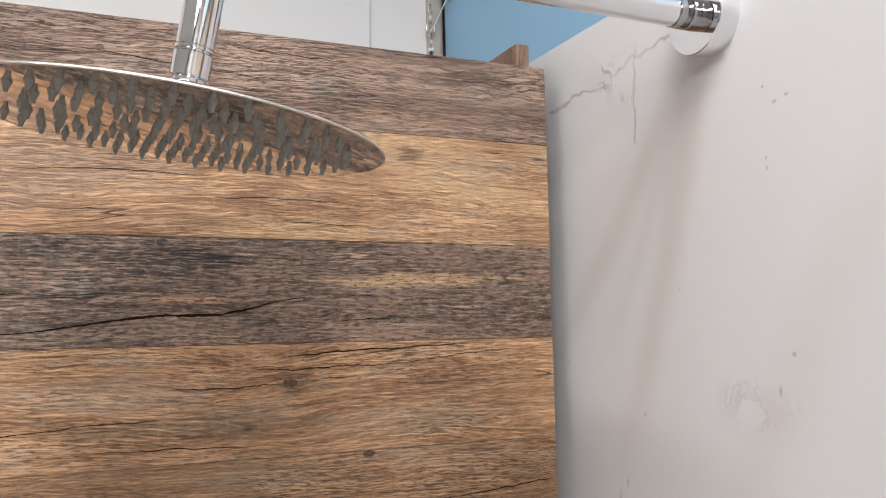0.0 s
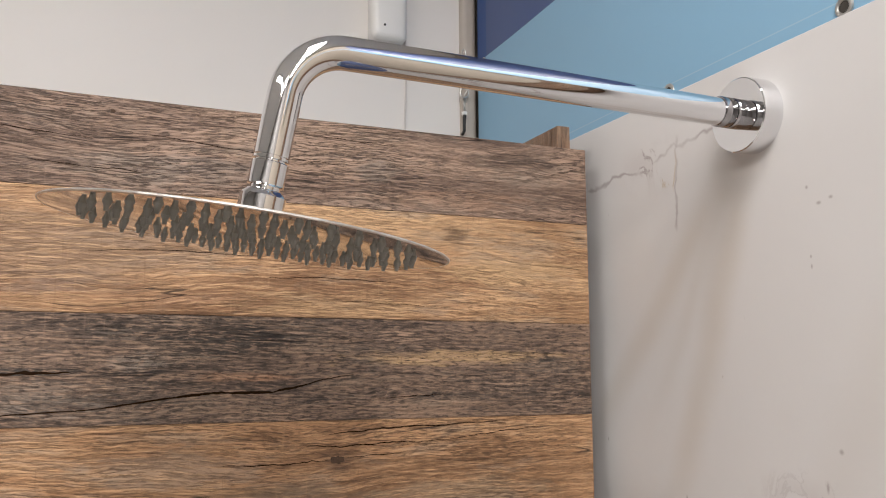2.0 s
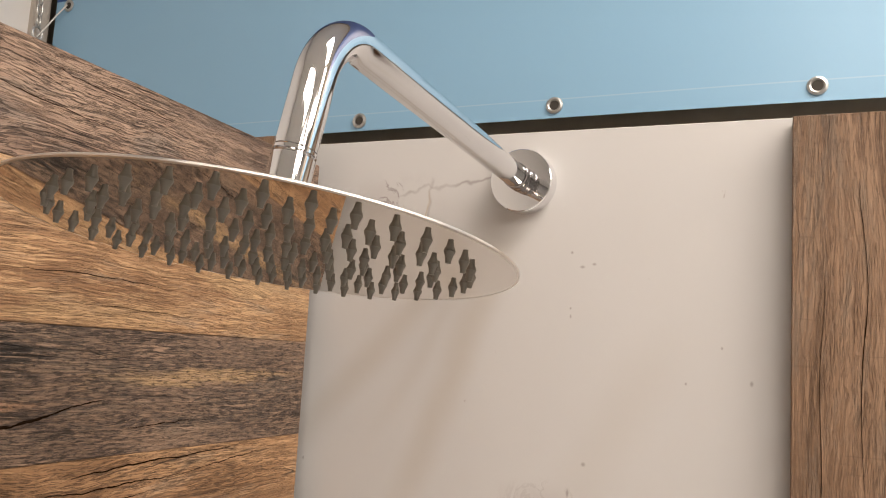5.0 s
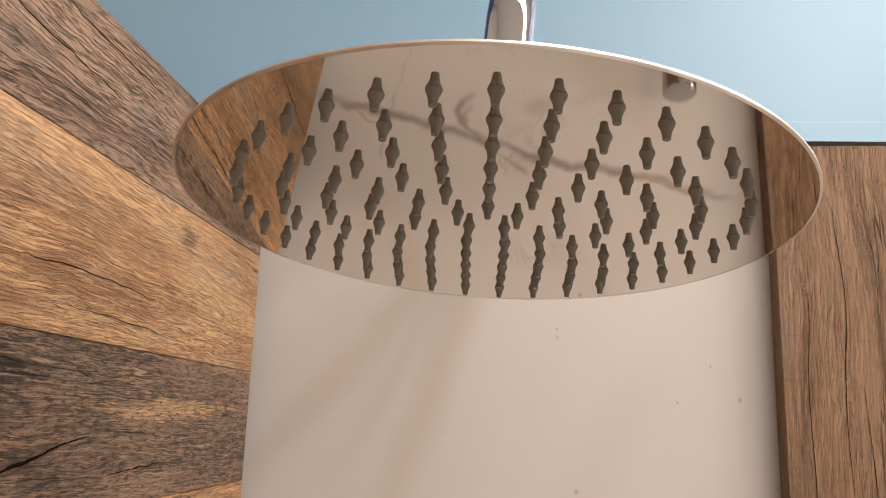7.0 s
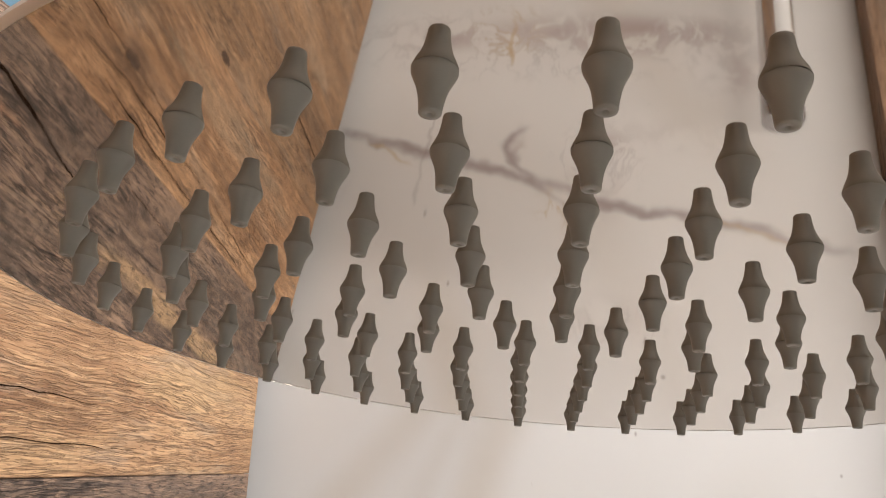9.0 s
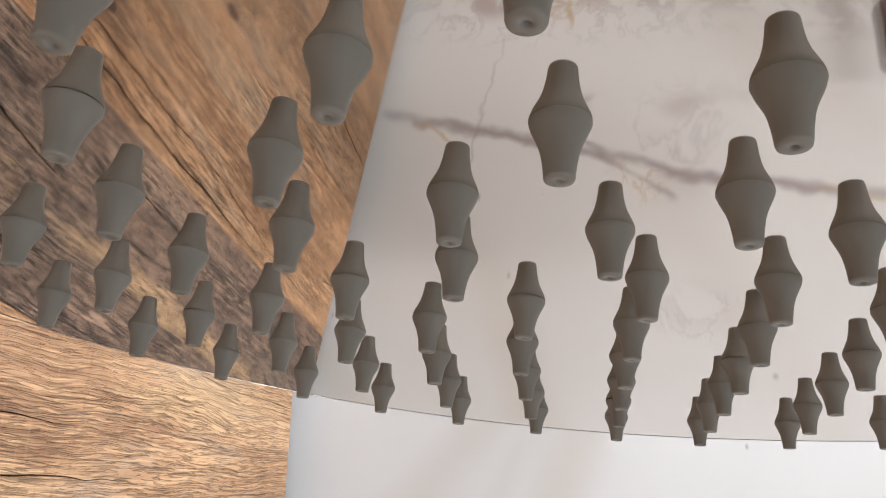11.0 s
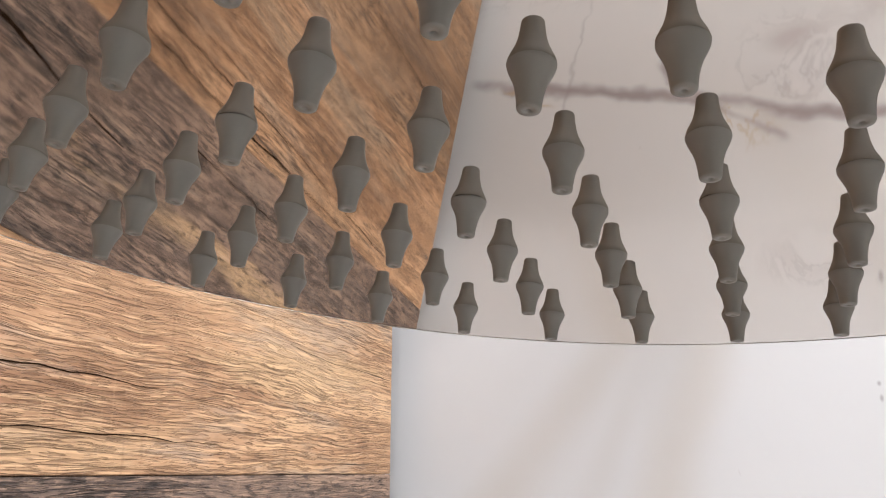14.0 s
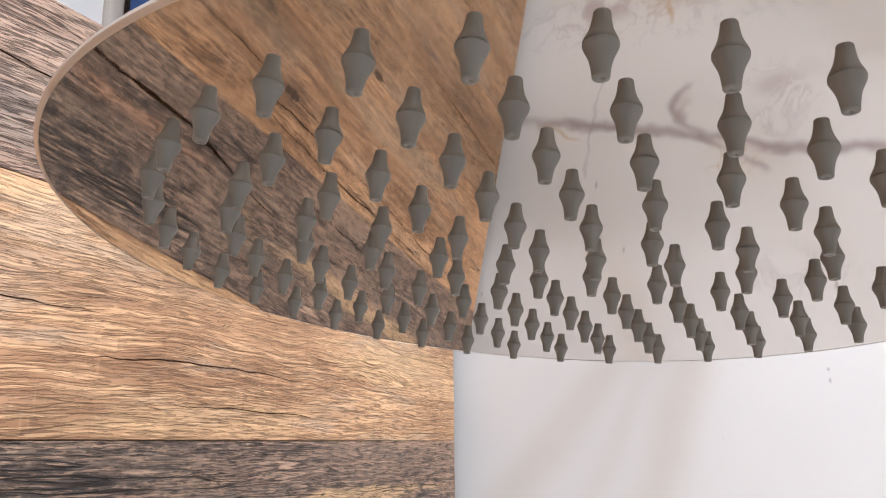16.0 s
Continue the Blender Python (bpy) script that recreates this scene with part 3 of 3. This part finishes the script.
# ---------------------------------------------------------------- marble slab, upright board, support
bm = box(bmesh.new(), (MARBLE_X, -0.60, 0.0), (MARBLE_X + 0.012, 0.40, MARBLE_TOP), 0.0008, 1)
tagged(part("marble_slab", bm, MARBLE), "polished white marble wall slab with beige and grey veins and painted arm shade", "wall slab", kind="structure")
board = tagged(part("upright_board", box(bmesh.new(), (0.003, -0.580, 0.0), (MARBLE_X - 0.0005, BOARD_Y, 2.2265), 0.0008, 1), OAK_BOARD), "upright brown oak board framing the marble slab", "board")
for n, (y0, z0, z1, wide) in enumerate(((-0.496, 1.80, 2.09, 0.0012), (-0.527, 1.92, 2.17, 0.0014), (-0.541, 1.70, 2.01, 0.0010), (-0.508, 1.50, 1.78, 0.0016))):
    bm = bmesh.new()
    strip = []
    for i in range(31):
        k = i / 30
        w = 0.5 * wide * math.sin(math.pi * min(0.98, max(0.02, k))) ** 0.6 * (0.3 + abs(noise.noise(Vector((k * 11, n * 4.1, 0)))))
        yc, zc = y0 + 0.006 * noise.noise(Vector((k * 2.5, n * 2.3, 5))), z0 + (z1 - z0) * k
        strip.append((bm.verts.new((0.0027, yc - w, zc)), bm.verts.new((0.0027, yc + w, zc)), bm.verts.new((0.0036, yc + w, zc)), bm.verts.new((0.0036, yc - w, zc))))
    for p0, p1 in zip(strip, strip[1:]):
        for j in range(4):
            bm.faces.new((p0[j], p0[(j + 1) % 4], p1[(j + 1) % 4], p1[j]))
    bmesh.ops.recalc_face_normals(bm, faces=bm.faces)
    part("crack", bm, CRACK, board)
tagged(part("support_board", box(bmesh.new(), (-0.027, 0.0135, 0.0), (-0.011, 0.60, 2.229), 0.0006, 1), OAK_BOARD), "brown board on edge standing behind the plank panel", "board")

# ---------------------------------------------------------------- rain shower head with its arm
shower = thing("rain_shower", (MARBLE_X, -0.2300, 2.1785), "chrome wall shower arm with a round mirror-polished rain head", "shower")
FL = Vector((MARBLE_X, -0.2300, 2.1785))
CORNER = Vector((-0.3641, -0.2421, 2.1864))
LEG = (CORNER - HEAD).normalized()


def bent_pipe(a, corner, b, r, n=18):
    u, v = (a - corner).normalized(), (b - corner).normalized()
    half = math.acos(max(-1, min(1, u.dot(v)))) / 2
    reach = r / math.tan(half)
    centre = corner + (u + v).normalized() * (r / math.sin(half))
    s, e = corner + u * reach - centre, corner + v * reach - centre
    total = math.pi - 2 * half
    pts = [a, a.lerp(corner + u * reach, 0.5)]
    for i in range(n + 1):
        k = i / n
        pts.append(centre + (s * math.sin((1 - k) * total) + e * math.sin(k * total)) / math.sin(total))
    return pts + [(corner + v * reach).lerp(b, 0.5), b]


under(part("arm", tube(bmesh.new(), bent_pipe(FL + Vector((-0.006, 0, 0)), CORNER, HEAD + LEG * 0.0526, 0.040), 0.0115, 48), CHROME, shower, "bent chrome shower arm", True), shower)
ax = (CORNER - FL).normalized()
fm = frame_at(FL, ax)
under(part("flange", lathe(bmesh.new(), [(0, 0), (0.0316, 0), (0.0316, 0.0165), (0.0313, 0.0180), (0.0305, 0.0188), (0.0130, 0.0190), (0, 0.0190)], 72, frame_at(FL, (-1, 0, 0))), CHROME, shower, "round chrome wall flange", True), shower)
for a0, a1, word in ((0.0150, 0.0285, "chrome locking sleeve with a dark reflection in its colour"), (0.0290, 0.0410, "chrome locking ring with a dark reflection in its colour")):
    under(part("sleeve", lathe(bmesh.new(), [(0.0100, a0), (0.0122, a0 + 0.0002), (0.0126, a0 + 0.0010), (0.0126, a1 - 0.0010), (0.0122, a1 - 0.0002), (0.0100, a1)], 48, fm), DARK_REFLECTION_CHROME, shower, word, True), shower)
hm = frame_at(HEAD, UP)
nm = frame_at(HEAD, LEG)
LOW, T = -0.0005, 0.0009
under(part("neck", lathe(bmesh.new(), [(0.0, T), (0.0140, T), (0.0148, 0.0100), (0.0148, 0.0262), (0.0142, 0.0270), (0.0112, 0.0300), (0.0098, 0.0304), (0.0098, 0.0324), (0.0114, 0.0328), (0.0119, 0.0334), (0.0119, 0.0478), (0.0114, 0.0484), (0.0100, 0.0486), (0.0100, 0.0497), (0.0118, 0.0499), (0.0118, 0.0516), (0.0100, 0.0518), (0.0100, 0.0530), (0.0, 0.0530)], 48, nm), CHROME, shower, "chrome ball-joint neck", True), shower)
plate = under(part("head_plate", lathe(bmesh.new(), [(0, LOW), (HEAD_R - 0.0006, LOW), (HEAD_R - 0.0006, T), (0, T)], 128, hm), STEEL, shower, "thin round mirror-polished steel plate", False), shower)

part("rim", lathe(bmesh.new(), [(HEAD_R - 0.0006, LOW - 0.0001), (HEAD_R, LOW + 0.0001), (HEAD_R + 0.0004, LOW + 0.0004), (HEAD_R + 0.0004, 0.0006), (HEAD_R, T), (HEAD_R - 0.0006, T + 0.0002)], 160, hm), BRUSHED, plate, "pale brushed steel rim", True)

# rubber nozzles: six rings, 5, 11, 17 ... 35 to the ring, all starting from one radius
bm = lathe(bmesh.new(), [(0.00266, 0.0), (0.00266, -0.0002), (0.00250, -0.0007), (0.00222, -0.0013), (0.00186, -0.0021), (0.00160, -0.0030), (0.00144, -0.0039), (0.00134, -0.0047), (0.00130, -0.0052), (0.00124, -0.0054), (0.00035, -0.0055), (0.0003, -0.0048), (0, -0.0048)], 20)
nozzle_mesh = bpy.data.meshes.new("nozzle")
bm.to_mesh(nozzle_mesh)
bm.free()
for p in nozzle_mesh.polygons:
    p.use_smooth = True
nozzle_mesh.materials.append(RUBBER)
side = (Vector((1, 0, -UP.x / UP.z))).normalized()
up2 = UP.cross(side)
for k in range(1, 7):
    for i in range(6 * k - 1):
        a = -3.0798 + 2 * math.pi * i / (6 * k - 1)
        r = 0.01286 + 0.01785 * (k - 1)
        noz = new("nozzle", nozzle_mesh)
        noz.parent = plate
        at = HEAD + side * (r * math.cos(a)) + up2 * (r * math.sin(a))
        lean = Vector((random.uniform(-1, 1), random.uniform(-1, 1), 0)) * 0.02
        noz.matrix_parent_inverse = Matrix.Identity(4)
        noz.matrix_basis = frame_at(at + UP * LOW, UP + lean)

# riser tube of the shower set below
RX, RY = -0.03, -0.384
riser = thing("shower_riser", (RX, RY, 1.70), "upright chrome riser tube with a collar before the marble", "shower rail")
under(part("riser_tube", tube(bmesh.new(), [(RX, RY, 0.9), (RX, RY, 1.655)], 0.0150, 40), CHROME, riser, "", True), riser)
under(part("collar", lathe(bmesh.new(), [(0, 0), (0.0158, 0), (0.0166, 0.0008), (0.0166, 0.0400), (0.0160, 0.0408), (0.0160, 0.0418), (0.0166, 0.0426), (0.0166, 0.0480), (0.0155, 0.0492), (0, 0.0492)], 40, frame_at(Vector((RX, RY, 1.6552)), (0, 0, 1))), DARK_REFLECTION_CHROME, riser, "chrome collar with a dark reflection in its colour", True), riser)
for z in (0.95, 1.35):
    under(part("wall_bracket", tube(bmesh.new(), [(RX, RY, z), (MARBLE_X, RY, z)], 0.008, 24), CHROME, riser, "", True), riser)

# ---------------------------------------------------------------- hanging banner
BX, B_LEFT, B_RIGHT, B_LOW, B_HIGH = 0.15, 0.640, -1.9, 2.2825, 3.1
banner = thing("hanging_banner", (BX, -0.4, B_LOW), "light and dark blue vinyl banner hanging on cords", "banner")
bm = bmesh.new()
NY, NZ = 90, 16
grid = []
for j in range(NZ + 1):
    row = []
    for i in range(NY + 1):
        y = B_LEFT + (B_RIGHT - B_LEFT) * i / NY
        z = B_LOW + (B_HIGH - B_LOW) * j / NZ
        sway = 0.003 * math.sin(y * 5.1) * (1 - j / NZ) + 0.003 * noise.noise(Vector((y * 3, z * 2, 1)))
        row.append(bm.verts.new((BX + sway, y, z)))
    grid.append(row)
for j in range(NZ):
    for i in range(NY):
        bm.faces.new((grid[j][i], grid[j][i + 1], grid[j + 1][i + 1], grid[j + 1][i]))
cloth = under(part("sheet", bm, BANNER, banner), banner)
sol = cloth.modifiers.new("thickness", "SOLIDIFY")
sol.thickness = 0.0008
for y, z in ((0.043, 2.2958), (-0.2205, 2.2974), (-0.4976, 2.2985), (-0.77, 2.299), (0.611, 2.5258), (0.31, 2.295)):
    sway = 0.003 * math.sin(y * 5.1) * (1 - (z - B_LOW) / (B_HIGH - B_LOW)) + 0.003 * noise.noise(Vector((y * 3, z * 2, 1)))
    bm = lathe(bmesh.new(), [(0.0055, -0.0008), (0.0058, 0.0010), (0.0075, 0.0018), (0.0098, 0.0010), (0.0102, -0.0004)], 28, frame_at(Vector((BX + sway - 0.0012, y, z)), (-1, 0, 0)))
    e = under(part("eyelet", bm, ZINC, banner, "zinc eyelet", True), banner)
    # near-black disc paints the shade inside the eyelet's opening
    bm = lathe(bmesh.new(), [(0, 0), (0.0056, 0)], 24, frame_at(Vector((BX + sway - 0.0016, y, z)), (-1, 0, 0)))
    under(part("eyelet_hole_shade", bm, HOLE_SHADE, banner), banner)

# ---------------------------------------------------------------- wall box, hook
wbox = thing("wall_box", (-0.035, 0.66, 2.56), "white plastic box with a rounded underside on the wall", "wall box")
bm = box(bmesh.new(), (-0.075, 0.618, 2.550), (-0.003, 0.66, 2.74), 0.014, 4)
under(part("case", bm, PLASTIC, wbox, "", True), wbox)
bm = lathe(bmesh.new(), [(0, 0.0012), (0.0022, 0.001), (0.0024, 0)], 14, frame_at(Vector((-0.050, 0.618, 2.578)), (0, -1, 0)))
under(part("lamp_dot", bm, DOT, wbox), wbox)
bm = tube(bmesh.new(), [(0.002, 0.657, 2.60), (0.004, 0.657, 2.5), (0.001, 0.657, 2.3), (0.003, 0.657, 2.0)], 0.0018, 10)
under(part("cable", bm, CABLE, wbox, "", True), wbox)

# ---------------------------------------------------------------- eye bolt, cord and screw by the banner's edge
hook = thing("eye_bolt", (0.119, 0.647, 2.47), "zinc eye bolt with a nut on the rounded wall end", "eye bolt")
bm = bmesh.new()
tube(bm, [(0.119 + 0.0085 * math.cos(a), 0.638, 2.4815 + 0.0105 * math.sin(a)) for a in (2 * math.pi * i / 24 for i in range(25))], 0.0019, 10)
under(part("eye", bm, ZINC, hook, "", True), hook)
under(part("stem", tube(bmesh.new(), [(0.119, 0.638, 2.471), (0.119, 0.638, 2.440)], 0.0022, 12), ZINC, hook, "", True), hook)
under(part("nut", lathe(bmesh.new(), [(0, 0), (0.006, 0), (0.006, 0.006), (0, 0.006)], 6, frame_at(Vector((0.119, 0.638, 2.436)), (0, 0, 1))), PLASTIC, hook), hook)
under(part("bolt", tube(bmesh.new(), [(0.119, 0.638, 2.436), (0.119, 0.640, 2.404), (0.119, 0.650, 2.400)], 0.0030, 12), DOT, hook, "", True), hook)
chain = thing("chain_link", (0.119, 0.64, 2.53), "small zinc chain hanging to the eye bolt", "chain")
for k in range(4):
    zc = 2.502 + 0.019 * k
    flat = k % 2
    pts = [(0.119 + (0.0045 * math.cos(a) if flat else 0), 0.638 + (0 if flat else 0.0045 * math.cos(a)), zc + 0.011 * math.sin(a)) for a in (2 * math.pi * i / 16 for i in range(17))]
    under(part("link", tube(bmesh.new(), pts, 0.0014, 8), ZINC, chain, "", True), chain)
for hung in (hook, chain):
    hung.location.z -= 0.012
cord = part("cord", tube(bmesh.new(), [(0.146, 0.611, 2.5258), (0.138, 0.622, 2.506), (0.127, 0.634, 2.478), (0.119, 0.638, 2.464)], 0.0012, 8), ROPE, None, "", True)
tagged(cord, "thin white cord tying the banner to the bolt", "cord")
screw = part("screw", lathe(bmesh.new(), [(0, 0.012), (0.0022, 0.012), (0.0022, 0.004), (0.0055, 0.004), (0.0055, 0.0)], 14, frame_at(Vector((0.130, 0.650, 2.540)), (0, -1, 0))), ZINC, None, "", True)
tagged(screw, "small zinc screw head on the rounded wall end", "screw")
